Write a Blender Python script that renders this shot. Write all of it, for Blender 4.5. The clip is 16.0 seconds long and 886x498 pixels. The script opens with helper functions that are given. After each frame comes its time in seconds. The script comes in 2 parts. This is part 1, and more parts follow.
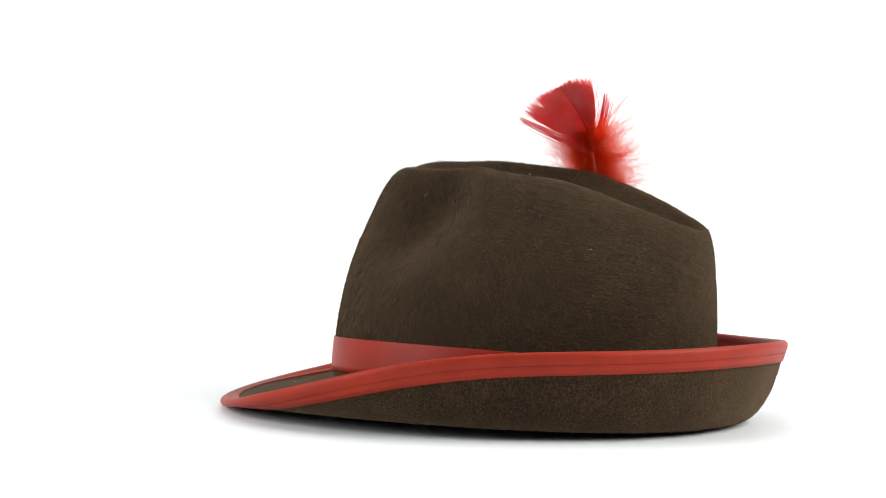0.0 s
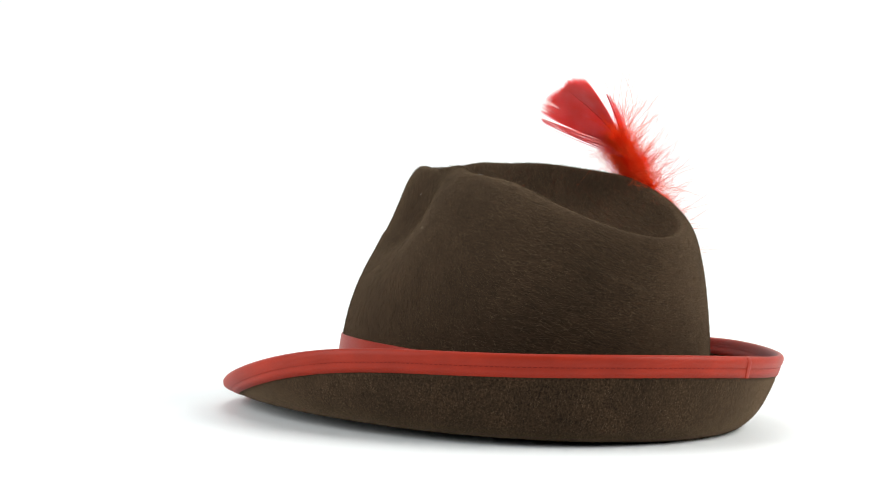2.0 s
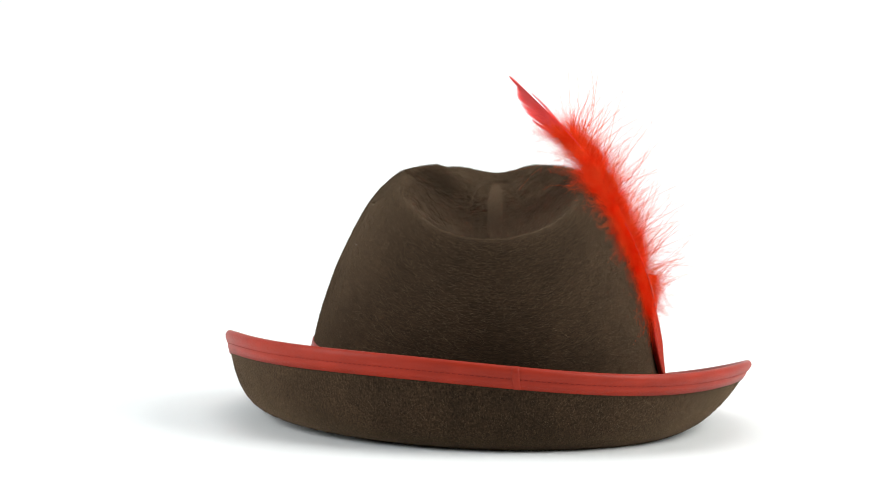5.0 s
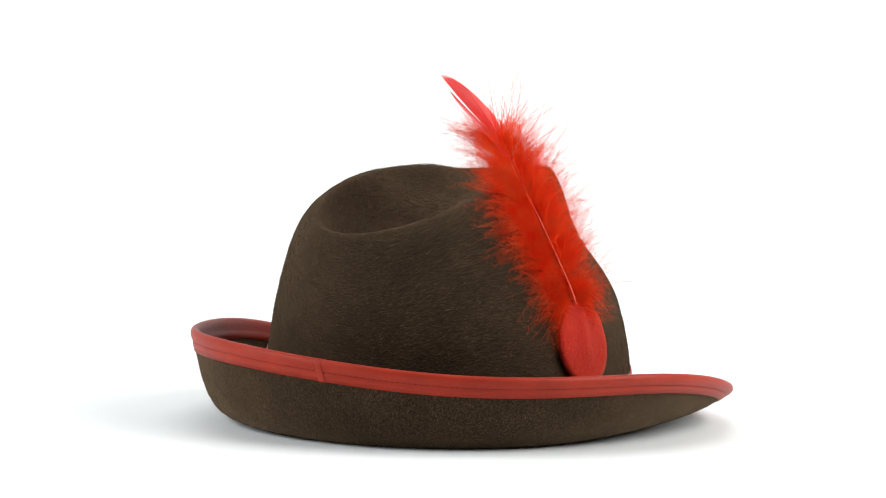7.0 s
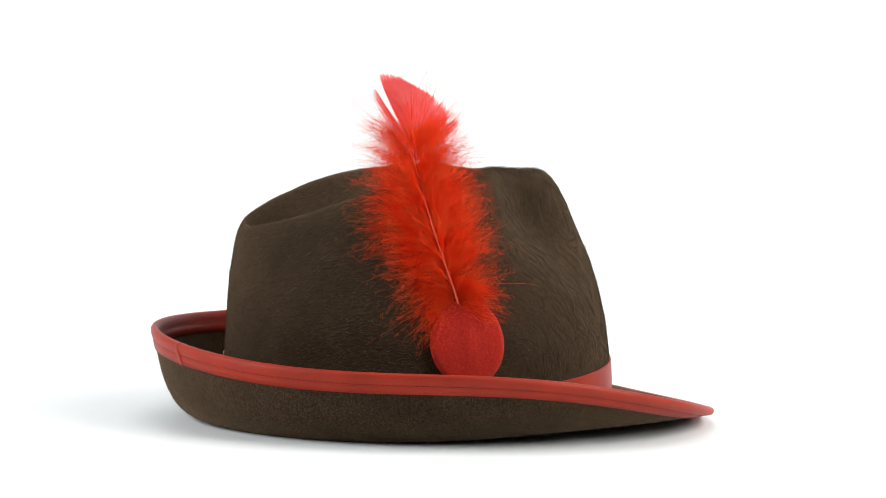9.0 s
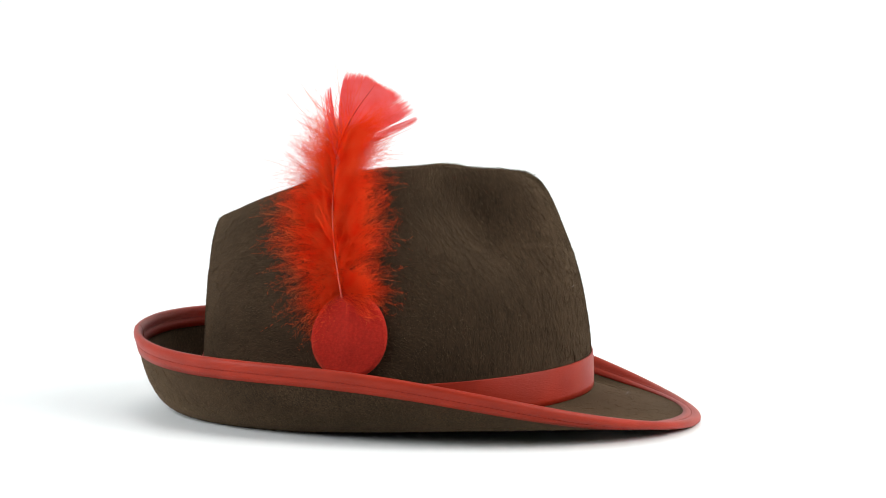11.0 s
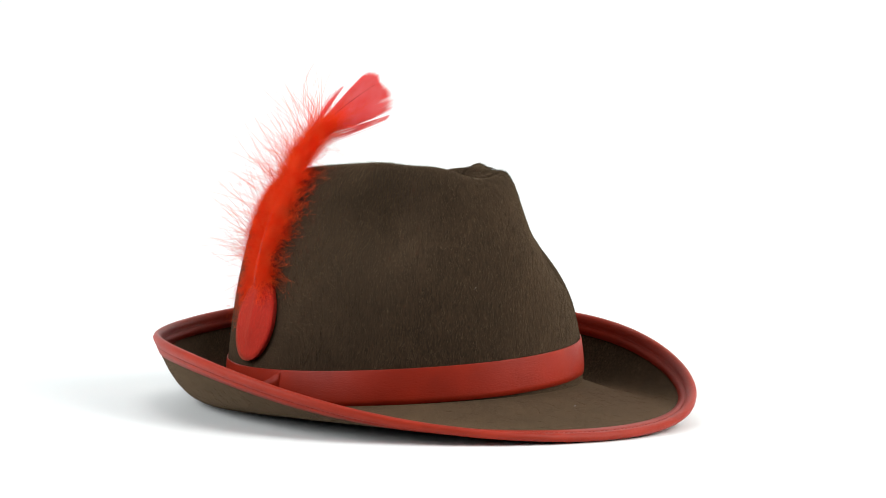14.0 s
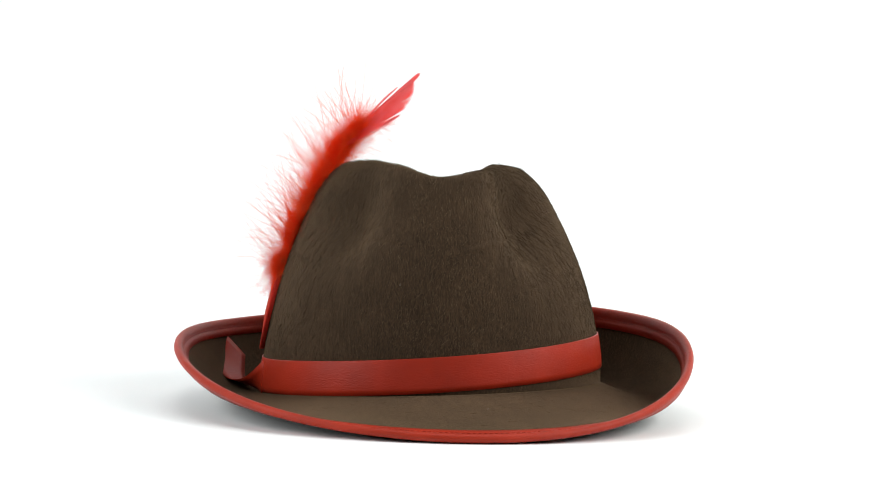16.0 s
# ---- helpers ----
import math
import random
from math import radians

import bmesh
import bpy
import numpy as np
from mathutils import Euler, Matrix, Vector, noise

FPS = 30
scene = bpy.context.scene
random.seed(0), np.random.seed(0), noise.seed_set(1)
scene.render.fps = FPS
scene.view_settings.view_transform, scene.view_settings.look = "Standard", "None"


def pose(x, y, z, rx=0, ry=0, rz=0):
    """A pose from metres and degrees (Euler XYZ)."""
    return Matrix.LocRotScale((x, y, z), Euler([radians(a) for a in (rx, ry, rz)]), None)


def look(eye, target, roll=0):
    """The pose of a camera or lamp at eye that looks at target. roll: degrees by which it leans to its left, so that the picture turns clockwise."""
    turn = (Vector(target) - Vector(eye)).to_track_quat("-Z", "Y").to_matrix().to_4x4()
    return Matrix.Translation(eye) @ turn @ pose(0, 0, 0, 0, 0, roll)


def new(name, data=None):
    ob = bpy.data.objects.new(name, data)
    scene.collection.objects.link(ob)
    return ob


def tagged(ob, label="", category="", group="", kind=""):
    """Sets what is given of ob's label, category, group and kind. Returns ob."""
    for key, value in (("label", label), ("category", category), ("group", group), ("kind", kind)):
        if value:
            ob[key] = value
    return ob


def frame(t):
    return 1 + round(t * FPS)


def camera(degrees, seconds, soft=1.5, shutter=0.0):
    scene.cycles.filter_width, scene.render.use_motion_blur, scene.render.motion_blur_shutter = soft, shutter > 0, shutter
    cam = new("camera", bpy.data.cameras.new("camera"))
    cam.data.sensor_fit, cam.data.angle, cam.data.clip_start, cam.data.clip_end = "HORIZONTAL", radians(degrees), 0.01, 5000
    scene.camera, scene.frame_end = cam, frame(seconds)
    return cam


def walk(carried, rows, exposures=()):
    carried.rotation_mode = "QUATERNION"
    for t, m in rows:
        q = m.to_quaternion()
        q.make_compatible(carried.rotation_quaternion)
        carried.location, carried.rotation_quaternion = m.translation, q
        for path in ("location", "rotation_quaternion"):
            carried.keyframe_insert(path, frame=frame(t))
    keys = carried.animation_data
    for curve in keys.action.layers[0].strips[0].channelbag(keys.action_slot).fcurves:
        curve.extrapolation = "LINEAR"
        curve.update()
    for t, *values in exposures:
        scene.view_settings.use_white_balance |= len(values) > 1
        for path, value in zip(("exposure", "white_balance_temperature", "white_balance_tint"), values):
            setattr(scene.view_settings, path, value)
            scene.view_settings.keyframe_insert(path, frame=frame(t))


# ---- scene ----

# ---- camera: a fixed tele view, slightly from above ----
cam = camera(17.82, 16.0, soft=1.0)
CAM_POSE = pose(-0.01088, -1.5, 0.18747, 90 - 3.837, 0, 0) @ pose(0, 0, 0, 0, 0, 1.455)
walk(cam, [(0.0, CAM_POSE), (16.0, CAM_POSE)])
scene.view_settings.exposure = -0.67

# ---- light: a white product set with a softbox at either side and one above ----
world = bpy.data.worlds.new("studio_white")
scene.world = world
world.use_nodes = True
world.node_tree.nodes["Background"].inputs["Color"].default_value = (0.985, 1.0, 1.0, 1)
world.node_tree.nodes["Background"].inputs["Strength"].default_value = 0.16


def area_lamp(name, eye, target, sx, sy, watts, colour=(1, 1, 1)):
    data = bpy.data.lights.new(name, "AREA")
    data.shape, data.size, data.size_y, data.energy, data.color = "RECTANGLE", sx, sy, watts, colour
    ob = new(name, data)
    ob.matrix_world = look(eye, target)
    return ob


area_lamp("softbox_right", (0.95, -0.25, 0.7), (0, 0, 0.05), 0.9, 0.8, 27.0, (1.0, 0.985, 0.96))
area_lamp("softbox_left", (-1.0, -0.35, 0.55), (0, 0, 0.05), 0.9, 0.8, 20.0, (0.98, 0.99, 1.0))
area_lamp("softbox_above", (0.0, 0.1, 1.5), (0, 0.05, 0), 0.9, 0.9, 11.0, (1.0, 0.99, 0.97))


# ---- materials ----


def material(name, rough=0.6, spec=0.5):
    m = bpy.data.materials.new(name)
    m.use_nodes = True
    nt = m.node_tree
    b = nt.nodes["Principled BSDF"]
    b.inputs["Roughness"].default_value = rough
    b.inputs["Specular IOR Level"].default_value = spec
    return m, nt, b


def node(nt, kind, **values):
    n = nt.nodes.new(kind)
    for k, v in values.items():
        n.inputs[k].default_value = v
    return n


def coords(nt, scale):
    tc = nt.nodes.new("ShaderNodeTexCoord")
    mp = nt.nodes.new("ShaderNodeMapping")
    mp.inputs["Scale"].default_value = scale
    nt.links.new(tc.outputs["Object"], mp.inputs["Vector"])
    return mp.outputs["Vector"]


def ramp(nt, fac, stops):
    r = nt.nodes.new("ShaderNodeValToRGB")
    els = r.color_ramp.elements
    while len(els) < len(stops):
        els.new(0.5)
    for e, (p, c) in zip(els, stops):
        e.position, e.color = p, (*c, 1)
    nt.links.new(fac, r.inputs["Fac"])
    return r.outputs["Color"]


def mix(nt, fac, a, b, blend="MIX"):
    n = nt.nodes.new("ShaderNodeMix")
    n.data_type, n.blend_type = "RGBA", blend
    for sock, v in ((n.inputs["Factor"], fac), (n.inputs["A"], a), (n.inputs["B"], b)):
        if isinstance(v, bpy.types.NodeSocket):
            nt.links.new(v, sock)
        else:
            sock.default_value = v
    return n.outputs["Result"]


def bump(nt, b, height, strength, distance):
    n = node(nt, "ShaderNodeBump", Strength=strength, Distance=distance)
    nt.links.new(height, n.inputs["Height"])
    nt.links.new(n.outputs["Normal"], b.inputs["Normal"])


def felt(name, dark, light, along, mottle=1.0, relief=0.8):
    """Brushed wool felt: fine short nap in combed streaks, cloudy variation, soft sheen."""
    m, nt, b = material(name, 0.95, 0.05)
    fine = node(nt, "ShaderNodeTexNoise", Scale=1.0, Detail=6.0, Roughness=0.75)
    nt.links.new(coords(nt, along), fine.inputs["Vector"])
    streak = node(nt, "ShaderNodeTexNoise", Scale=1.0, Detail=4.0, Roughness=0.65)
    nt.links.new(coords(nt, (along[2] * 1.1, along[1] * 0.9, along[0] * 0.55)), streak.inputs["Vector"])
    cloud = node(nt, "ShaderNodeTexNoise", Scale=38.0, Detail=5.0, Roughness=0.65)
    nt.links.new(coords(nt, (1, 1, 1)), cloud.inputs["Vector"])
    c1 = ramp(nt, fine.outputs["Fac"], [(0.39, dark), (0.62, light)])
    c2 = ramp(nt, streak.outputs["Fac"], [(0.36, (1 - 0.42 * mottle,) * 3), (0.64, (1 + 0.44 * mottle, 1 + 0.42 * mottle, 1 + 0.38 * mottle))])
    c3 = ramp(nt, cloud.outputs["Fac"], [(0.36, (1 - 0.24 * mottle,) * 3), (0.66, (1 + 0.2 * mottle, 1 + 0.18 * mottle, 1 + 0.14 * mottle))])
    nt.links.new(mix(nt, 1.0, mix(nt, 1.0, c1, c2, "MULTIPLY"), c3, "MULTIPLY"), b.inputs["Base Color"])
    b.inputs["Sheen Weight"].default_value = 0.29
    b.inputs["Sheen Roughness"].default_value = 0.5
    b.inputs["Sheen Tint"].default_value = (0.62, 0.43, 0.26, 1)
    bump(nt, b, mix(nt, 0.5, fine.outputs["Color"], streak.outputs["Color"]), relief, 0.0012)
    return m


def brushed_felt(name, dark, light):
    """Felt whose nap is brushed down at the front and round at the back, following the crown's own lines."""
    m, nt, b = material(name, 0.95, 0.05)
    uv = nt.nodes.new("ShaderNodeTexCoord").outputs["UV"]
    sets = []
    for across, along, detail in ((3400, 520, 4.0), (900, 150, 3.0)):
        pair = []
        for scale in ((across, along, 1), (along, across, 1)):
            mp = nt.nodes.new("ShaderNodeMapping")
            mp.inputs["Scale"].default_value = scale
            nt.links.new(uv, mp.inputs["Vector"])
            n = node(nt, "ShaderNodeTexNoise", Scale=1.0, Detail=detail, Roughness=0.62, Distortion=0.35)
            nt.links.new(mp.outputs["Vector"], n.inputs["Vector"])
            pair.append(n.outputs["Fac"])
        comb = nt.nodes.new("ShaderNodeAttribute")
        comb.attribute_name = "comb"
        sets.append(mix(nt, comb.outputs["Fac"], pair[0], pair[1]))
    cloud = node(nt, "ShaderNodeTexNoise", Scale=38.0, Detail=5.0, Roughness=0.65)
    nt.links.new(coords(nt, (1, 1, 1)), cloud.inputs["Vector"])
    c1 = ramp(nt, sets[0], [(0.36, dark), (0.66, light)])
    c2 = ramp(nt, sets[1], [(0.34, (0.72,) * 3), (0.66, (1.28, 1.27, 1.25))])
    c3 = ramp(nt, cloud.outputs["Fac"], [(0.36, (0.86,) * 3), (0.66, (1.12, 1.11, 1.09))])
    nt.links.new(mix(nt, 1.0, mix(nt, 1.0, c1, c2, "MULTIPLY"), c3, "MULTIPLY"), b.inputs["Base Color"])
    b.inputs["Sheen Weight"].default_value = 0.29
    b.inputs["Sheen Roughness"].default_value = 0.5
    b.inputs["Sheen Tint"].default_value = (0.62, 0.43, 0.26, 1)
    bump(nt, b, mix(nt, 0.4, sets[0], sets[1]), 0.5, 0.001)
    return m


def leatherette(name, colour, rough):
    """Faux leather ribbon: fine grain drawn out along the strip, slightly glossy."""
    m, nt, b = material(name, rough, 0.18)
    grain = node(nt, "ShaderNodeTexNoise", Scale=900.0, Detail=3.0, Roughness=0.6)
    nt.links.new(coords(nt, (0.55, 0.55, 1.9)), grain.inputs["Vector"])
    cloud = node(nt, "ShaderNodeTexNoise", Scale=60.0, Detail=3.0)
    nt.links.new(coords(nt, (1, 1, 1)), cloud.inputs["Vector"])
    d = tuple(0.86 * v for v in colour)
    l = tuple(1.08 * v for v in colour)
    c1 = ramp(nt, cloud.outputs["Fac"], [(0.3, d), (0.7, l)])
    nt.links.new(c1, b.inputs["Base Color"])
    bump(nt, b, grain.outputs["Fac"], 0.4, 0.0005)
    return m


def plumage(name, dark, light, through_light):
    m, nt, b = material(name, 0.7, 0.2)
    n = node(nt, "ShaderNodeTexNoise", Scale=90.0, Detail=3.0)
    nt.links.new(coords(nt, (1, 1, 1)), n.inputs["Vector"])
    c = ramp(nt, n.outputs["Fac"], [(0.3, dark), (0.7, light)])
    nt.links.new(c, b.inputs["Base Color"])
    tr = nt.nodes.new("ShaderNodeBsdfTranslucent")
    nt.links.new(c, tr.inputs["Color"])
    mx = nt.nodes.new("ShaderNodeMixShader")
    mx.inputs["Fac"].default_value = through_light
    nt.links.new(b.outputs["BSDF"], mx.inputs[1])
    nt.links.new(tr.outputs["BSDF"], mx.inputs[2])
    nt.links.new(mx.outputs["Shader"], nt.nodes["Material Output"].inputs["Surface"])
    return m


def paper(name):
    m, nt, b = material(name, 0.55, 0.3)
    n = node(nt, "ShaderNodeTexNoise", Scale=9.0, Detail=4.0)
    nt.links.new(coords(nt, (1, 1, 1)), n.inputs["Vector"])
    nt.links.new(ramp(nt, n.outputs["Fac"], [(0.3, (0.845, 0.885, 0.890)), (0.7, (0.868, 0.897, 0.898))]), b.inputs["Base Color"])
    return m


BROWN = brushed_felt("brown_felt", (0.0172, 0.0105, 0.0062), (0.0550, 0.0349, 0.0212))
BROWN_BRIM = felt("brown_felt_brim", (0.0140, 0.0083, 0.0047), (0.0500, 0.0312, 0.0188), (900, 900, 1100), 1.0, 0.45)
RED_FELT = felt("red_felt", (0.37, 0.017, 0.012), (0.46, 0.026, 0.016), (700, 700, 1500), 0.3)
BAND = leatherette("red_leatherette_band", (0.295, 0.0190, 0.0060), 0.42)
BINDING = leatherette("red_leatherette_binding", (0.310, 0.0228, 0.0085), 0.46)
THREAD = leatherette("red_thread", (0.21, 0.013, 0.008), 0.7)
DOWN = plumage("red_down", (0.98, 0.11, 0.018), (1.0, 0.25, 0.075), 0.76)
VANE = plumage("red_vane", (0.95, 0.20, 0.19), (0.97, 0.33, 0.33), 0.72)
RACHIS = plumage("dark_red_shaft", (0.30, 0.012, 0.010), (0.4, 0.02, 0.015), 0.1)
NAP = felt("nap_fibre", (0.036, 0.025, 0.015), (0.110, 0.080, 0.052), (900, 900, 900))
LINT = plumage("pale_lint", (0.35, 0.3, 0.26), (0.5, 0.45, 0.4), 0.2)
QUILL = plumage("pale_red_quill", (0.68, 0.10, 0.06), (0.75, 0.17, 0.12), 0.1)
WHITE = paper("white_matt_sheet")

# ---- mesh helpers (centimetres in, metres out) ----
CM = 0.01


def mesh_object(name, verts, faces, mat, smooth=True, weld=False):
    me = bpy.data.meshes.new(name)
    me.from_pydata([(x * CM, y * CM, z * CM) for x, y, z in verts], [], faces)
    if weld:
        bm = bmesh.new()
        bm.from_mesh(me)
        bmesh.ops.remove_doubles(bm, verts=bm.verts, dist=2e-5)
        bmesh.ops.recalc_face_normals(bm, faces=bm.faces)
        bm.to_mesh(me)
        bm.free()
    me.polygons.foreach_set("use_smooth", [smooth] * len(me.polygons))
    me.materials.append(mat)
    me.update()
    return new(name, me)


def part(ob, parent, label="", kind=""):
    ob.parent = parent
    return tagged(ob, label=label, kind=kind)


def grid(func, nu, nv, close_u=True, close_v=False):
    """A sheet func(i, j) of nu by nv points."""
    verts = [func(i, j) for j in range(nv) for i in range(nu)]
    faces = []
    for j in range(nv if close_v else nv - 1):
        for i in range(nu if close_u else nu - 1):
            a, b = j * nu + i, j * nu + (i + 1) % nu
            c, d = ((j + 1) % nv) * nu + (i + 1) % nu, ((j + 1) % nv) * nu + i
            faces.append((a, b, c, d))
    return verts, faces


def curve_through(table):
    """A smooth function through a short table of (x, values...)."""
    xs = np.array([r[0] for r in table], float)
    ys = np.array([r[1:] for r in table], float)
    slopes = np.gradient(ys, xs, axis=0)

    def f(x):
        x = min(max(x, xs[0]), xs[-1])
        i = min(int(np.searchsorted(xs, x, side="right")) - 1, len(xs) - 2)
        w = xs[i + 1] - xs[i]
        t = (x - xs[i]) / w
        a, b, m, n = ys[i], ys[i + 1], slopes[i] * w, slopes[i + 1] * w
        return (2 * t**3 - 3 * t**2 + 1) * a + (t**3 - 2 * t**2 + t) * m + (3 * t**2 - 2 * t**3) * b + (t**3 - t**2) * n

    return f


# ---- the set: one white sheet, flat and then swept up behind ----


def white_sweep():
    prof = [(-4.0, 0.0), (-1.5, 0.0), (0.0, 0.0), (0.38, 0.0)]
    for k in range(1, 13):
        a = radians(90 * k / 12)
        prof.append((0.38 + 0.5 * math.sin(a), 0.5 - 0.5 * math.cos(a)))
    prof += [(0.88, 1.5), (0.88, 3.2)]
    xs = [-3.0, -1.5, 0.0, 1.5, 3.0]
    v, f = grid(lambda i, j: (100 * xs[i], 100 * prof[j][0], 100 * prof[j][1]), len(xs), len(prof), close_u=False)
    ob = mesh_object("backdrop", v, f, WHITE, weld=True)
    return tagged(ob, "seamless white studio sheet sweeping up behind the hat", "backdrop", kind="structure")


white_sweep()

# ---- the hat: front towards -y, wearer's left towards +x; angle a from the front ----
CROWN_X, CROWN_Y = -0.90, 1.31


def waves(c, a):
    """A closed wavy line: mean, then cosine and sine of each order."""
    return c[0] + sum(c[2 * k - 1] * math.cos(k * a) + c[2 * k] * math.sin(k * a) for k in range(1, len(c) // 2 + 1))


def brim_edge(a):
    r = waves((14.195, 0.165, -0.635, 0.636, 0.178, -0.16, 0.092, -0.04, 0.012), a)
    z = waves((2.933, -1.924, 0.375, -0.659, -0.174, -0.073, 0.009, 0.116, -0.056), a)
    return r, z


def base_radius(a):
    ca, sa = math.cos(a), math.sin(a)
    return 1.0 / math.sqrt((ca / (10.503 if ca > 0 else 10.091)) ** 2 + (sa / (9.502 if sa > 0 else 8.945)) ** 2)


def base_height(a):
    return 0.95 + 0.45 * math.sin(a) + 0.75 * math.cos(a)


def ridge(a):
    """The crest round the crown's hollow: radius and height."""
    r = waves((5.857, -1.157, 0.103, 1.931, 0.02, -0.065, 0.09, 0.508, 0.026, 0.069, 0.141), a)
    z = waves((12.524, 1.092, -0.079, -0.749, -0.002, 0.262, -0.066, -0.232, -0.01, 0.011, -0.025), a)
    d = abs(math.degrees(math.atan2(math.sin(a), math.cos(a))))
    z += 0.19 * math.exp(-(((d - 19) / 9) ** 2)) - 0.2 * math.exp(-((d / 9) ** 2))
    d = math.degrees(math.atan2(math.sin(a), math.cos(a)))
    z += 0.15 * math.exp(-(((d + 75) / 45) ** 2)) + 0.06 * math.exp(-(((d - 75) / 35) ** 2))
    return r, z


def crown_at(a, s):
    """Radius (from the crown's middle) and height of the side wall, s from the base to the ridge."""
    rb, zb = base_radius(a), base_height(a)
    rt, zt = ridge(a)
    side, front, back = (c * s**q + (1 - c) * s**18 for c, q in ((0.809, 1.837), (0.839, 1.998), (0.557, 3.004)))
    ca = math.cos(a)
    wf, wb = max(0.0, ca) ** 1.5, max(0.0, -ca) ** 1.5
    r = rb + (rt - rb) * (side * (1 - wf - wb) + front * wf + back * wb)
    z = zb + (zt - zb) * s
    for sign, depth in ((-1, 1.584), (1, 1.772)):
        d = a - sign * radians(45.221)
        da = math.degrees(math.atan2(math.sin(d), math.cos(d)))
        r -= depth * math.exp(-((da / 22.648) ** 2) - ((z - 10.666) / 1.998) ** 2)
        fold = math.degrees(math.atan2(math.sin(a), math.cos(a))) * sign - 36 - 1.5 * (10.2 - z)
        r -= (0.9 if sign > 0 else 0.65) * math.exp(-((fold / 9.5) ** 2) - ((z - 9.9) / 1.9) ** 2)
    return r, z


def crown_point(a, z, lift=0.0):
    zb, zt = base_height(a), ridge(a)[1]
    s = (z - zb) / (zt - zb)
    r = crown_at(a, min(max(s, 0), 1))[0] + lift
    return Vector((CROWN_X + r * math.sin(a), CROWN_Y - r * math.cos(a), z))


def crown_columns(nu=240, nj=112):
    """The crown as nu lines of nj points: up the side wall, over the rounded crest and down into the hollow."""
    cols = []
    kernel = np.exp(-((np.arange(-8, 9) / 3.6) ** 2))
    kernel /= kernel.sum()
    for i in range(nu):
        a = 2 * math.pi * i / nu
        pts = []
        front = max(0.0, (math.cos(a) + 0.55) / 1.55)
        lift = 0.10 + 0.17 * front
        for k in range(90):
            r, z = crown_at(a, 1 - (1 - k / 89) ** 1.7)
            pts.append((CROWN_X + r * math.sin(a), CROWN_Y - r * math.cos(a), z + lift * (k / 89) ** 8))
        r, z0 = crown_at(a, 1.0)
        rx, ry = r * math.sin(a), -r * math.cos(a)
        cy = -0.33 * (r + crown_at(-a, 1.0)[0]) * math.cos(a)
        zc = 11.05 - 0.30 * cy - 0.018 * cy * cy
        for k in range(1, 41):
            t = k / 40
            fall = 1 - (1 - t) ** 2
            pts.append((CROWN_X + rx * (1 - t), CROWN_Y + ry + (cy - ry) * t, z0 + lift + (zc - z0 - lift) * fall))
        pts = np.array(pts)
        step = np.concatenate([[0], np.cumsum(np.linalg.norm(np.diff(pts, axis=0), axis=1))])
        even = np.linspace(0, step[-1], nj)
        col = np.stack([np.interp(even, step, pts[:, k]) for k in range(3)], 1)
        soft = np.stack([np.convolve(np.pad(col[:, k], 8, mode="edge"), kernel, mode="valid") for k in range(3)], 1)
        wide = soft
        for turn in range(3):
            wide = np.stack([np.convolve(np.pad(wide[:, k], 8, mode="edge"), kernel, mode="valid") for k in range(3)], 1)
        soft = soft + (wide - soft) * front
        soft[:8], soft[-8:] = col[:8], col[-8:]
        cols.append(soft)
    cols = np.array(cols)
    for turn in range(10):
        even = (np.roll(cols, 1, 0) + 2 * cols + np.roll(cols, -1, 0)) / 4
        cols[:, nj // 2:] = even[:, nj // 2:]
    cols[:, -1] = (cols[:, -1] + cols[-np.arange(nu) % nu, -1]) / 2
    for i in range(nu):
        for j in range(8, nj):
            p = Vector(cols[i, j])
            cols[i, j, 2] += 0.05 * noise.noise(p * 0.35)
            cols[i, j, :2] += 0.018 * noise.noise(p * 0.9 + Vector((7, 3, 1)))
    return cols


def crown():
    cols = CROWN_COLS
    nu, nj = cols.shape[:2]
    verts = [tuple(cols[i, j]) for j in range(nj) for i in range(nu)]
    faces, uvs = [], []
    for j in range(nj - 1):
        for i in range(nu):
            k = (i + 1) % nu
            faces.append((j * nu + i, j * nu + k, (j + 1) * nu + k, (j + 1) * nu + i))
            for u, v in ((i, j), (i + 1, j), (i + 1, j + 1), (i, j + 1)):
                uvs += [u * 0.57 / nu, v * 0.17 / nj]
    me = bpy.data.meshes.new("crown")
    me.from_pydata([(x * CM, y * CM, z * CM) for x, y, z in verts], [], faces)
    me.uv_layers.new(name="nap_lines").data.foreach_set("uv", uvs)
    comb = me.attributes.new("comb", "FLOAT", "POINT")
    comb.data.foreach_set("value", [combing(i, j, nu, nj) for j in range(nj) for i in range(nu)])
    bm = bmesh.new()
    bm.from_mesh(me)
    bmesh.ops.remove_doubles(bm, verts=bm.verts, dist=2e-5)
    bmesh.ops.recalc_face_normals(bm, faces=bm.faces)
    bm.to_mesh(me)
    bm.free()
    me.polygons.foreach_set("use_smooth", [True] * len(me.polygons))
    me.materials.append(BROWN)
    return new("crown", me)


def combing(i, j, nu, nj):
    """How far the nap lies round the crown (1, at the back) rather than down it (0, at the front)."""
    a = 2 * math.pi * i / nu
    w = 0.5 - 0.75 * math.cos(a) + 0.5 * noise.noise(Vector((math.sin(a) * 2, math.cos(a) * 2, j * 5 / nj)))
    return min(max(w, 0.0), 1.0)


CROWN_COLS = crown_columns()


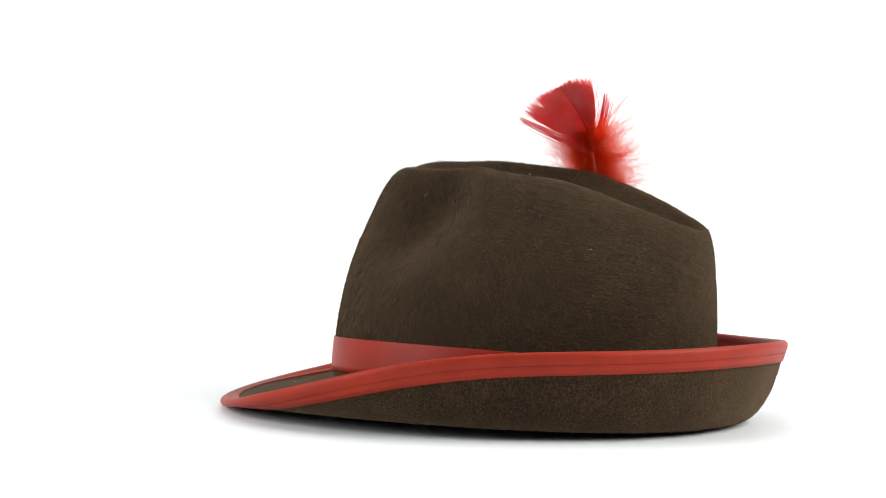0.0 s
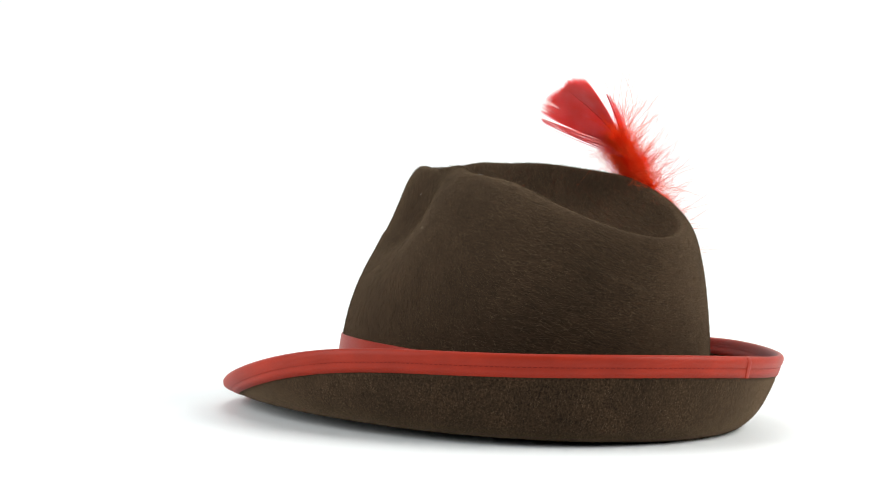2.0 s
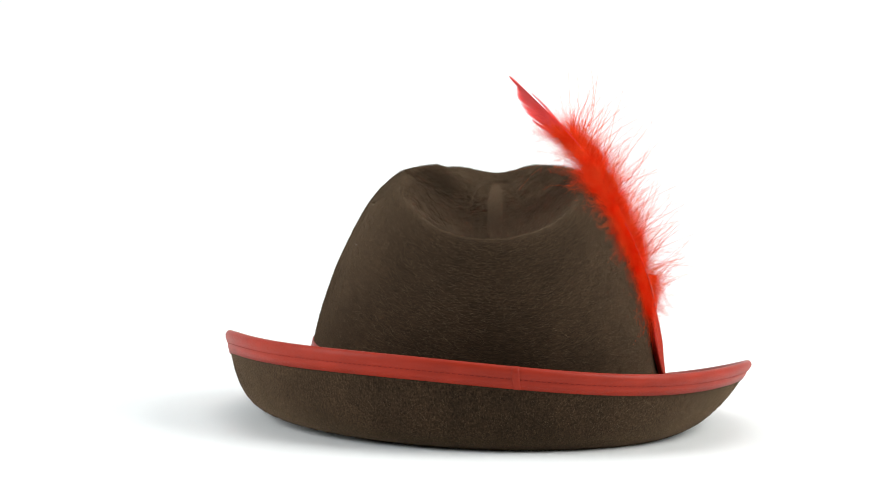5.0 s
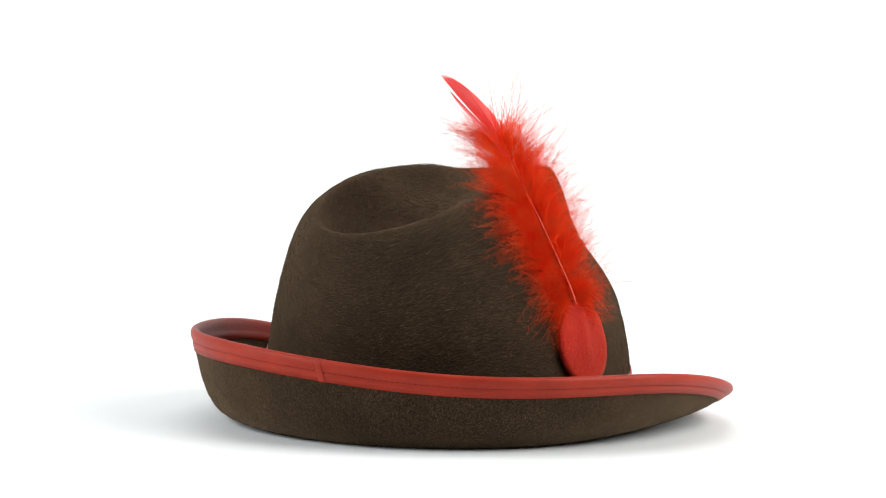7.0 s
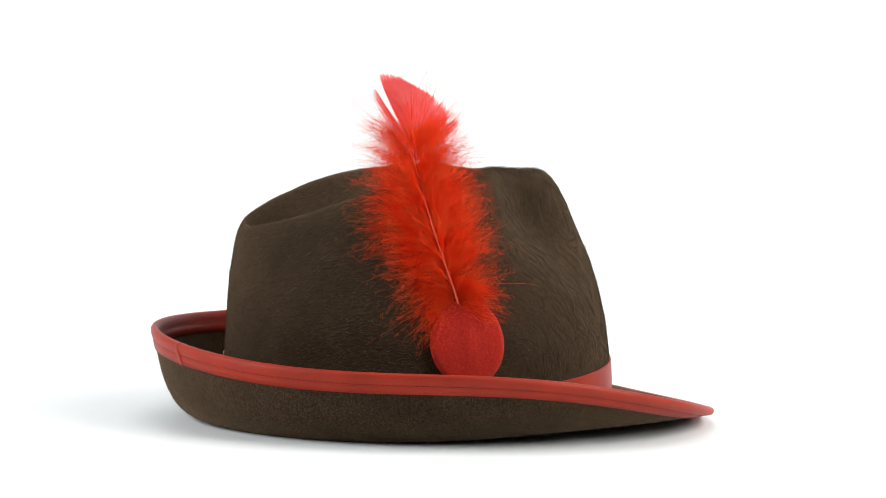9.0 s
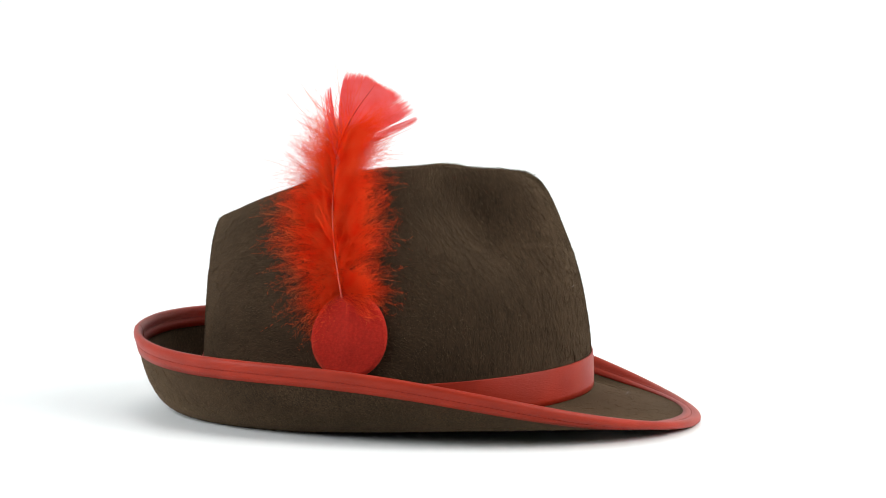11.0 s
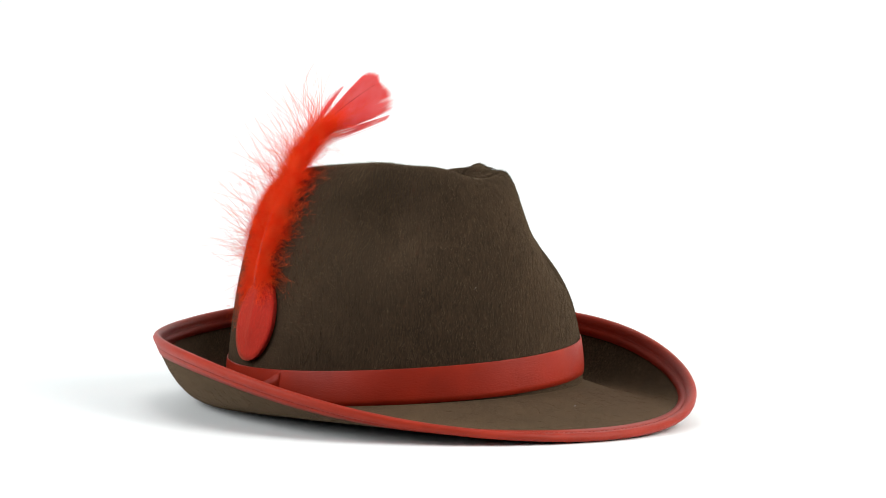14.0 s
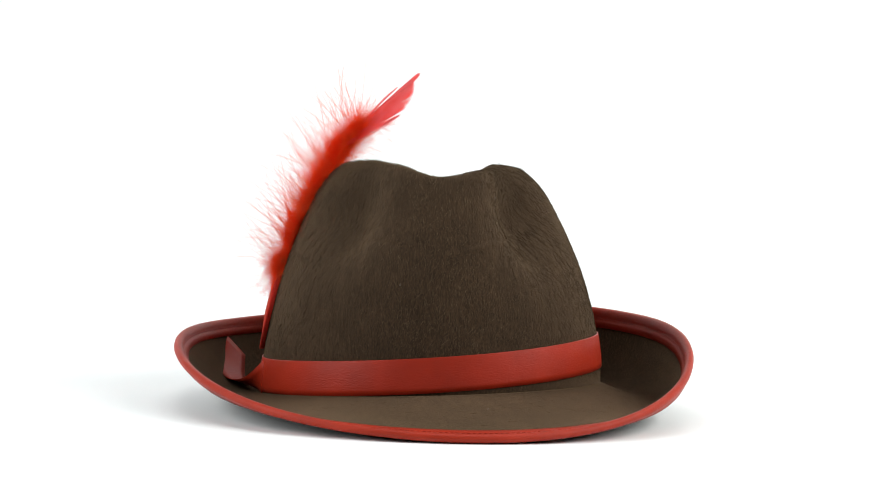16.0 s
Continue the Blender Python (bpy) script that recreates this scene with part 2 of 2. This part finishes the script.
def brim_height(a, v):
    """Height of the brim's upper face, v from the crown to the edge."""
    ze, zj = brim_edge(a)[1], base_height(a)
    ca = math.cos(a)
    q = waves((4.251, 0.287, 1.516, 0.227, 0.201), a)
    fall = 1.0 + 0.8 * (1 - ca) / 2
    return 0.28 + (zj - 0.28) * max(1 - v, 0.0) ** fall + (ze - 0.28) * max(v, 0.0) ** q


def brim_place(a, v):
    rb, re = base_radius(a), brim_edge(a)[0]
    x0, y0 = CROWN_X + rb * math.sin(a), CROWN_Y - rb * math.cos(a)
    return Vector((x0 + (re * math.sin(a) - x0) * v, y0 + (-re * math.cos(a) - y0) * v, brim_height(a, v)))


def brim_point(a, v, lift=0.0):
    p = brim_place(a, v)
    along = brim_place(a + 0.01, v) - brim_place(a - 0.01, v)
    out = brim_place(a, v + 0.01) - brim_place(a, v - 0.01)
    n = out.cross(along).normalized()
    if n.z < 0:
        n = -n
    return tuple(p + n * lift)


def brim_step(a):
    """The part of v that makes one centimetre at the brim's edge."""
    return 0.06 / (brim_place(a, 0.97) - brim_place(a, 0.91)).length


def brim():
    nu, nv = 192, 30

    def f(i, j):
        a = 2 * math.pi * i / nu
        if j < nv:
            return brim_point(a, -0.02 + 1.02 * j / (nv - 1), 0.0)
        return brim_point(a, -0.02 + 1.02 * (2 * nv - 1 - j) / (nv - 1), -0.25)

    v, fc = grid(f, nu, 2 * nv, close_v=True)
    return mesh_object("brim", v, fc, BROWN_BRIM, weld=True)


def brim_binding():
    """A strip folded over the brim's edge: inner face, rolled lip, outer face."""
    nu = 288

    def f(i, j):
        a = 2 * math.pi * i / nu
        w = brim_step(a)
        seq = [(1 - 0.85 * w, 0.012), (1 - 0.85 * w, 0.05), (1 - 0.5 * w, 0.06), (1 - 0.38 * w, 0.03), (1 - 0.26 * w, 0.07), (1 - 0.12 * w, 0.085), (1.0, 0.06),
               (1 + 0.09 * w, -0.02), (1 + 0.12 * w, -0.13), (1 + 0.09 * w, -0.24), (1.0, -0.33), (1 - 0.12 * w, -0.35), (1 - 0.30 * w, -0.335),
               (1 - 0.40 * w, -0.285), (1 - 0.50 * w, -0.325), (1 - 0.86 * w, -0.315), (1 - 0.86 * w, -0.262)]
        v, l = seq[j]
        return brim_point(a, v, l)

    v, fc = grid(f, nu, 17, close_v=True)
    return mesh_object("brim_binding", v, fc, BINDING, weld=True)


def band_height(a):
    return 1.5 + 0.85 * math.sin(a) + 0.35 * math.cos(a)


def hatband():
    nu = 160
    seq = [(0.0, 0.0), (0.0, 0.07), (0.3, 0.085), (0.6, 0.09), (1.2, 0.085), (1.76, 0.075), (1.8, 0.07), (1.8, 0.0)]

    def f(i, j):
        a = 2 * math.pi * i / nu
        h, lift = seq[j]
        return crown_point(a, band_height(a) + h, lift + 0.01)

    v, fc = grid(f, nu, len(seq), close_v=True)
    return mesh_object("hatband", v, fc, BAND, weld=True)


def stitching():
    """Short stitches in the groove of the binding, outside and inside."""
    lines = []
    for k in range(330):
        a = 2 * math.pi * k / 330
        w, da = brim_step(a), 0.62 * 2 * math.pi / 330
        for v, l in ((1 - 0.40 * w, -0.30), (1 - 0.38 * w, 0.045)):
            lines.append(([Vector(brim_point(a, v, l)), Vector(brim_point(a + da, v, l))], [0.035, 0.03]))
    v, f = strips(lines)
    return mesh_object("stitching", v, f, THREAD)


def binding_seam():
    """Where the binding's end overlaps its start, at the back."""
    a0 = radians(-171.6)

    def f(i, j):
        da = (-0.7, -0.65, -0.2, 0.3, 0.65, 0.7)[i]
        a = a0 + radians(da + 0.25 * math.sin(j * 0.9))
        w = brim_step(a)
        grow = 0.0 if i in (0, 5) else 0.022
        seq = [(1 - 0.85 * w, 0.055 + grow), (1 - 0.5 * w, 0.065 + grow), (1 - 0.12 * w, 0.09 + grow), (1 + 0.06 * w, 0.02 + grow), (1 + 0.125 * w + 0.3 * grow * w, -0.13),
               (1 + 0.06 * w, -0.29 - grow), (1 - 0.12 * w, -0.355 - grow), (1 - 0.5 * w, -0.33 - grow), (1 - 0.86 * w, -0.32 - grow)]
        v, l = seq[j]
        return brim_point(a, v, l)

    v, fc = grid(f, 6, 9, close_u=False)
    return mesh_object("binding_seam", v, fc, BINDING, weld=True)


def band_tail():
    """The loose slant-cut end of the band, lying over the brim."""
    low = curve_through([(0, -9.78, -0.6, 0.62), (0.25, -10.0, 1.8, 0.56), (0.5, -10.4, 3.9, 0.6), (0.8, -10.75, 6.3, 1.0), (1, -10.73, 7.94, 1.76)])
    top = curve_through([(0, -9.72, -0.6, 2.42), (0.22, -10.7, 1.3, 1.3), (0.5, -11.75, 3.6, 1.0), (0.8, -12.25, 6.0, 1.95), (1, -11.84, 7.74, 2.95)])

    def f(i, j):
        t = j / 24
        a, b = Vector(low(t)), Vector(top(t))
        u = (0, 0.25, 0.5, 0.75, 1.0, 1.0, 0.75, 0.5, 0.25, 0)[i]
        p = a.lerp(b, u)
        n = (b - a).cross(Vector((0, 1, 0.1))).normalized()
        return tuple(p + n * (0.02 if i < 5 else -0.02))

    v, fc = grid(f, 10, 25)
    n = 10 * 24
    fc += [(0, 1, 8, 9), (1, 2, 7, 8), (2, 3, 6, 7), (3, 4, 5, 6), (n, n + 9, n + 8, n + 1), (n + 1, n + 8, n + 7, n + 2), (n + 2, n + 7, n + 6, n + 3), (n + 3, n + 6, n + 5, n + 4)]
    return mesh_object("band_tail", v, fc, BAND, weld=True)


def nap_on_crown():
    """Loose short fibres of the felt, lying as it is brushed."""
    rng = random.Random(21)
    cols, lines = CROWN_COLS, []
    nu, nj = cols.shape[:2]

    def at(u, v):
        v = min(max(v, 0.0), nj - 1.001)
        i, j = int(math.floor(u)) % nu, int(v)
        fu, fv = u - math.floor(u), v - int(v)
        p = (cols[i, j] * (1 - fu) + cols[(i + 1) % nu, j] * fu) * (1 - fv) + (cols[i, j + 1] * (1 - fu) + cols[(i + 1) % nu, j + 1] * fu) * fv
        return Vector(p)

    for k in range(42000):
        u, v = rng.uniform(0, nu), rng.uniform(4, nj - 3)
        p = at(u, v)
        du, dv = at(u + 0.5, v) - p, at(u, v + 0.5) - p
        n = du.cross(dv)
        if n.length < 1e-6 or du.length < 0.02:
            continue
        n.normalize()
        turn = radians(90) * (1 - combing(int(u), int(v), nu, nj)) + rng.gauss(0, 0.45)
        go = du.normalized() * math.cos(turn) - dv.normalized() * math.sin(turn)
        ln = rng.uniform(0.12, 0.42)
        lift = rng.uniform(0.0, 0.022) if rng.random() < 0.965 else rng.uniform(0.02, 0.06)
        lines.append(([p + n * 0.004, p + go * ln * 0.55 + n * (0.012 + lift * 0.6), p + go * ln + n * (0.006 + lift)], [0.011, 0.011, 0.006]))
    v, f = strips(lines)
    return mesh_object("nap", v, f, NAP)


def nap_on_brim():
    rng = random.Random(22)
    lines = []
    for k in range(14000):
        a, v = rng.uniform(0, 2 * math.pi), rng.uniform(0.1, 0.9)
        under = rng.random() < 0.82
        l0, l1 = (-0.266, -0.270 - rng.uniform(0, 0.02)) if under else (0.016, 0.02 + rng.uniform(0, 0.02))
        p = Vector(brim_point(a, v, l0))
        q = Vector(brim_point(a + rng.gauss(0, 0.012), v + rng.gauss(0, 0.03), l1))
        lines.append(([p, q], [0.009, 0.005]))
    v, f = strips(lines)
    return mesh_object("nap", v, f, NAP)


def lint(p, seed):
    rng = random.Random(seed)
    d = Vector((rng.gauss(0, 1), rng.gauss(0, 1), rng.gauss(0, 1.5))).normalized() * rng.uniform(0.08, 0.16)
    v, f = strips([([p - d, p - d * 0.3 + d.orthogonal() * 0.2, p + d * 0.4, p + d + d.orthogonal() * 0.4], [0.016, 0.026, 0.024, 0.012])])
    return mesh_object("lint", v, f, LINT)


def felt_disc():
    """A round patch laid on the crown's side."""
    rings, nu = 7, 48
    a0, z0, rad = radians(-97.5), 4.86, 2.13

    def f(i, j):
        t = 2 * math.pi * i / nu
        if j <= rings:
            r, lift = rad * j / rings, 0.30
        elif j == rings + 1:
            r, lift = rad * 1.004, 0.22
        else:
            r, lift = rad * 0.99, 0.05
        if j == 0:
            r = 0.01
        dx, dz = r * math.cos(t), r * math.sin(t)
        return crown_point(a0 + dx / 9.6, z0 + dz, lift + 0.10 * math.exp(-(dx / 0.45) ** 2) / (1 + math.exp(-(dz + 0.9) * 4)))

    v, fc = grid(f, nu, rings + 3)
    return mesh_object("felt_disc", v, fc, RED_FELT, weld=True)


# ---- the feather ----
SPINE = curve_through([(0.0, -9.3, 2.4, 4.6), (0.12, -9.0, 2.9, 6.9), (0.26, -8.3, 3.35, 8.8), (0.45, -7.1, 3.74, 11.27), (0.66, -5.75, 3.85, 13.85),
                       (0.84, -3.95, 3.3, 15.8), (1.0, -1.9, 2.45, 17.45)])


def spine(t):
    return Vector(SPINE(t))


def strips(lines):
    """Thin three-sided tapering fibres: (points, widths)."""
    verts, faces = [], []
    for pts, widths in lines:
        n0 = len(verts)
        for k, p in enumerate(pts):
            d = (pts[min(k + 1, len(pts) - 1)] - pts[max(k - 1, 0)]).normalized()
            u = d.cross(Vector((0.3, 0.8, 0.52))).normalized()
            w = d.cross(u)
            for m in range(3):
                t = 2 * math.pi * m / 3
                verts.append(p + (u * math.cos(t) + w * math.sin(t)) * widths[k] * 0.5)
        for k in range(len(pts) - 1):
            for m in range(3):
                a, b = n0 + 3 * k + m, n0 + 3 * k + (m + 1) % 3
                faces.append((a, b, b + 3, a + 3))
    return verts, faces


def frame_at(t):
    d = (spine(min(t + 0.01, 1)) - spine(max(t - 0.01, 0))).normalized()
    out = Vector((-0.86, 0.36, 0.36))
    side = d.cross(out).normalized()
    return d, side, side.cross(d).normalized()


def down():
    """Soft barbs in tufts on both sides of the shaft, each set with fine barbules."""
    rng = random.Random(5)
    fibres = []
    for tuft in range(230):
        tt = 0.10 + 0.655 * (tuft + rng.random()) / 230
        s = 1 if tuft % 2 else -1
        up = (tt - 0.10) / 0.655
        rise0 = 0.15 + 0.6 * up + rng.uniform(-0.3, 0.3) - (0.9 * rng.random() if tt < 0.2 else 0)
        lift0, len0 = rng.gauss(0.0, 0.1), rng.uniform(2.5, 4.0) * (0.8 if tt < 0.17 else 1.0)
        bend0 = Vector((rng.gauss(0, 0.09), rng.gauss(0, 0.09), rng.gauss(-0.04, 0.09)))
        for k in range(15 if up < 0.8 else 11):
            t = tt + rng.gauss(0, 0.012)
            d, side, out = frame_at(t)
            go = (side * s * rng.uniform(0.55, 1.1) + d * (rise0 + rng.gauss(0, 0.16)) + out * (lift0 + rng.gauss(0, 0.07))).normalized()
            length = len0 * rng.uniform(0.4, 1.05)
            bend = bend0 + Vector((rng.gauss(0, 0.06), rng.gauss(0, 0.06), rng.gauss(0, 0.06)))
            p, pts = spine(t) + out * rng.uniform(-0.35, 0.1), []
            wisp = rng.random() < 0.11
            if wisp:
                length *= rng.uniform(1.1, 1.4)
                go = (go + out * rng.gauss(0.12, 0.5)).normalized()
            for m in range(5):
                pts.append(p.copy())
                p += go * length / 4
                go = (go + bend).normalized()
            for m, q in enumerate(pts):
                a = math.atan2(q.x - CROWN_X, -(q.y - CROWN_Y))
                if q.z < ridge(a)[1] - 0.1:
                    c = crown_point(a, q.z, 0.05 + 0.04 * m)
                    if math.hypot(c.x - CROWN_X, c.y - CROWN_Y) > math.hypot(q.x - CROWN_X, q.y - CROWN_Y):
                        pts[m] = c
            fibres.append((pts, [0.011, 0.010, 0.008, 0.006, 0.003]))
            for m in range(10 if wisp else 36):
                f = (rng.uniform(0.05, 0.97) if rng.random() < 0.6 else rng.uniform(0.05, 0.6)) * 4
                i = int(f)
                q = pts[i].lerp(pts[min(i + 1, 4)], f - i)
                ax = (pts[min(i + 1, 4)] - pts[i]).normalized()
                off = Vector((rng.gauss(0, 1), rng.gauss(0, 1), rng.gauss(0, 1)))
                off = (off - ax * off.dot(ax)).normalized()
                ln = rng.uniform(0.14, 0.46)
                fibres.append(([q, q + (off * 0.75 + ax * 0.65) * ln], [0.0062, 0.0025]))
    for k in range(210):
        t = rng.uniform(0.12, 0.78)
        d, side, out = frame_at(t)
        go = (side * rng.gauss(0, 0.8) + d * rng.uniform(-0.1, 0.9) + out * rng.uniform(0.0, 1.3)).normalized()
        p, pts, length = spine(t), [], rng.uniform(1.5, 3.7)
        bend = Vector((rng.gauss(0, 0.1), rng.gauss(0, 0.1), rng.gauss(0, 0.1)))
        for m in range(5):
            pts.append(p.copy())
            p += go * length / 4
            go = (go + bend).normalized()
        fibres.append((pts, [0.016, 0.016, 0.015, 0.012, 0.006]))
    for k in range(90):
        t = rng.uniform(0.13, 0.76)
        d, side, out = frame_at(t)
        go = (side * rng.gauss(0, 0.7) + d * rng.uniform(0.0, 0.8) + out * rng.uniform(0.3, 1.4)).normalized()
        p, pts, length = spine(t), [], rng.uniform(2.6, 4.4)
        bend = Vector((rng.gauss(0, 0.08), rng.gauss(0, 0.08), rng.gauss(0.03, 0.08)))
        for m in range(7):
            pts.append(p.copy())
            p += go * length / 6
            go = (go + bend).normalized()
        fibres.append((pts, [0.022, 0.022, 0.021, 0.02, 0.018, 0.014, 0.006]))
    v, f = strips(fibres)
    return mesh_object("down", v, f, DOWN)


def vane():
    """The flat tip: fine barbs side by side on either side of the shaft, frayed at the end, with a stray lock on each side."""
    rng = random.Random(11)
    tip_a, tip_b, end = Vector((-1.59, 4.11, 17.93)), Vector((-2.38, 0.31, 16.06)), spine(1.0)
    across = (tip_a - tip_b).normalized()
    face = (tip_a - spine(0.72)).cross(tip_b - spine(0.72))
    ahead = (end - spine(0.8)).normalized()
    verts, faces = [], []

    def barb(root, goal, sag, wide, k):
        d = (goal - root).normalized()
        flat = d.cross(face).normalized()
        nrm = d.cross(flat).normalized()
        n0 = len(verts)
        for t, w in ((0.0, 0.5), (0.25, 0.9), (0.5, 1.0), (0.75, 0.9), (0.9, 0.5), (1.0, 0.1)):
            p = root.lerp(goal, t) + sag * math.sin(math.pi * t)
            for sx, sn in ((-1, 0.004), (1, 0.004), (1, -0.004), (-1, -0.004)):
                verts.append(p + flat * w * wide * sx + nrm * (sn + 0.004 * math.sin(k * 1.7)))
        for j in range(5):
            for m in range(4):
                a, b = n0 + 4 * j + m, n0 + 4 * j + (m + 1) % 4
                faces.append((a, b, b + 4, a + 4))

    for tip, sign in ((tip_a, 1), (tip_b, -1)):
        n, lock, shift = 120, 0, 0.0
        for k in range(n):
            if k >= lock:
                lock, shift = k + rng.randint(5, 14), rng.gauss(0, 0.012)
            u = k / (n - 1)
            root = spine(0.70 + 0.29 * u)
            goal = tip.lerp(end, u**0.85) + ahead * (0.28 * math.sin(math.pi * min(u + 0.05, 1.0)) + rng.gauss(0, 0.07)) + across * (sign * shift + rng.gauss(0, 0.012))
            barb(root, root.lerp(goal, rng.uniform(0.95, 1.02)), across * sign * 0.20 * (1 - u), 0.040, k)
        for k in range(26):
            u = k / 25
            root = spine(0.64 + 0.07 * u)
            goal = tip + across * sign * (0.42 - 0.2 * u) - ahead * (0.35 + 1.1 * (1 - u) ** 2 * rng.random() + (1.1 if sign > 0 else 0.0))
            barb(root, goal, across * sign * 0.12 + Vector([rng.gauss(0, 0.02) for _ in range(3)]), 0.018, k)
    return mesh_object("vane", verts, faces, VANE, smooth=False)


def quill():
    def f(i, j):
        t = 0.11 + 0.42 * j / 30
        d, side, out = frame_at(t)
        r = 0.055 * (1 - 0.8 * t)
        a = 2 * math.pi * i / 8
        p = spine(t) + out * 0.16 * min(1.0, max(0.0, (0.53 - t) / 0.1)) + (side * math.cos(a) + out * math.sin(a)) * r
        return tuple(p)

    v, fc = grid(f, 8, 31)
    return mesh_object("quill", v, fc, QUILL)


def rachis():
    """The dark upper shaft that runs through the vane."""

    def f(i, j):
        t = 0.52 + 0.47 * j / 16
        d, side, out = frame_at(t)
        r = 0.042 * (1.15 - 0.95 * j / 16)
        a = 2 * math.pi * i / 6
        return tuple(spine(t) + (side * math.cos(a) + out * math.sin(a)) * r)

    v, fc = grid(f, 6, 17)
    return mesh_object("rachis", v, fc, RACHIS)


hat = tagged(new("hat"), "brown felt hat with red band and red feather on white sheet", "hat")
crown_part = part(crown(), hat, "dark brown brushed felt crown with a creased top and pinched front")
part(nap_on_crown(), crown_part, "short loose brown felt fibres", kind="stuff")
for k, (a, z) in enumerate(((31, 11.6), (122, 9.3), (98, 12.9), (-12, 7.2))):
    part(lint(crown_point(radians(a), z, 0.03), k), crown_part, "pale speck of lint")
brim_part = part(brim(), hat, "dark brown felt brim, turned up at sides and back")
part(nap_on_brim(), brim_part, "short loose brown felt fibres", kind="stuff")
part(lint(Vector(brim_point(radians(10), 0.35, 0.03)), 7), brim_part, "pale speck of lint")
binding = part(brim_binding(), hat, "red leatherette edging stitched over the brim")
part(stitching(), binding, "row of dark red stitches", kind="stuff")
part(binding_seam(), binding, "overlapping end of the red edging")
band = part(hatband(), hat, "smooth red leatherette band")
part(band_tail(), band, "loose slant-cut end of the red band")
part(felt_disc(), hat, "round red felt patch holding the feather")
feather = part(new("feather"), hat, "bright red feather with fluffy down")
part(quill(), feather, "pale red quill")
part(down(), feather, "fluffy bright red down", kind="stuff")
part(rachis(), feather, "thin dark red shaft")
part(vane(), feather, "red fan-shaped feather tip", kind="stuff")


def motions():
    """The hat turns clockwise on a slow turntable; its middle lies a little off the axis."""
    rows = []
    for k in range(0, 65):
        t = 16.0 * k / 64
        th = -15.88 * t
        c = Matrix.Rotation(radians(th), 4, "Z") @ Vector((0.0216, 0.003, 0.0))
        rows.append((t, pose(c.x, c.y, 0.0, 0, 0, -102 + th)))
    walk(hat, rows)


motions()
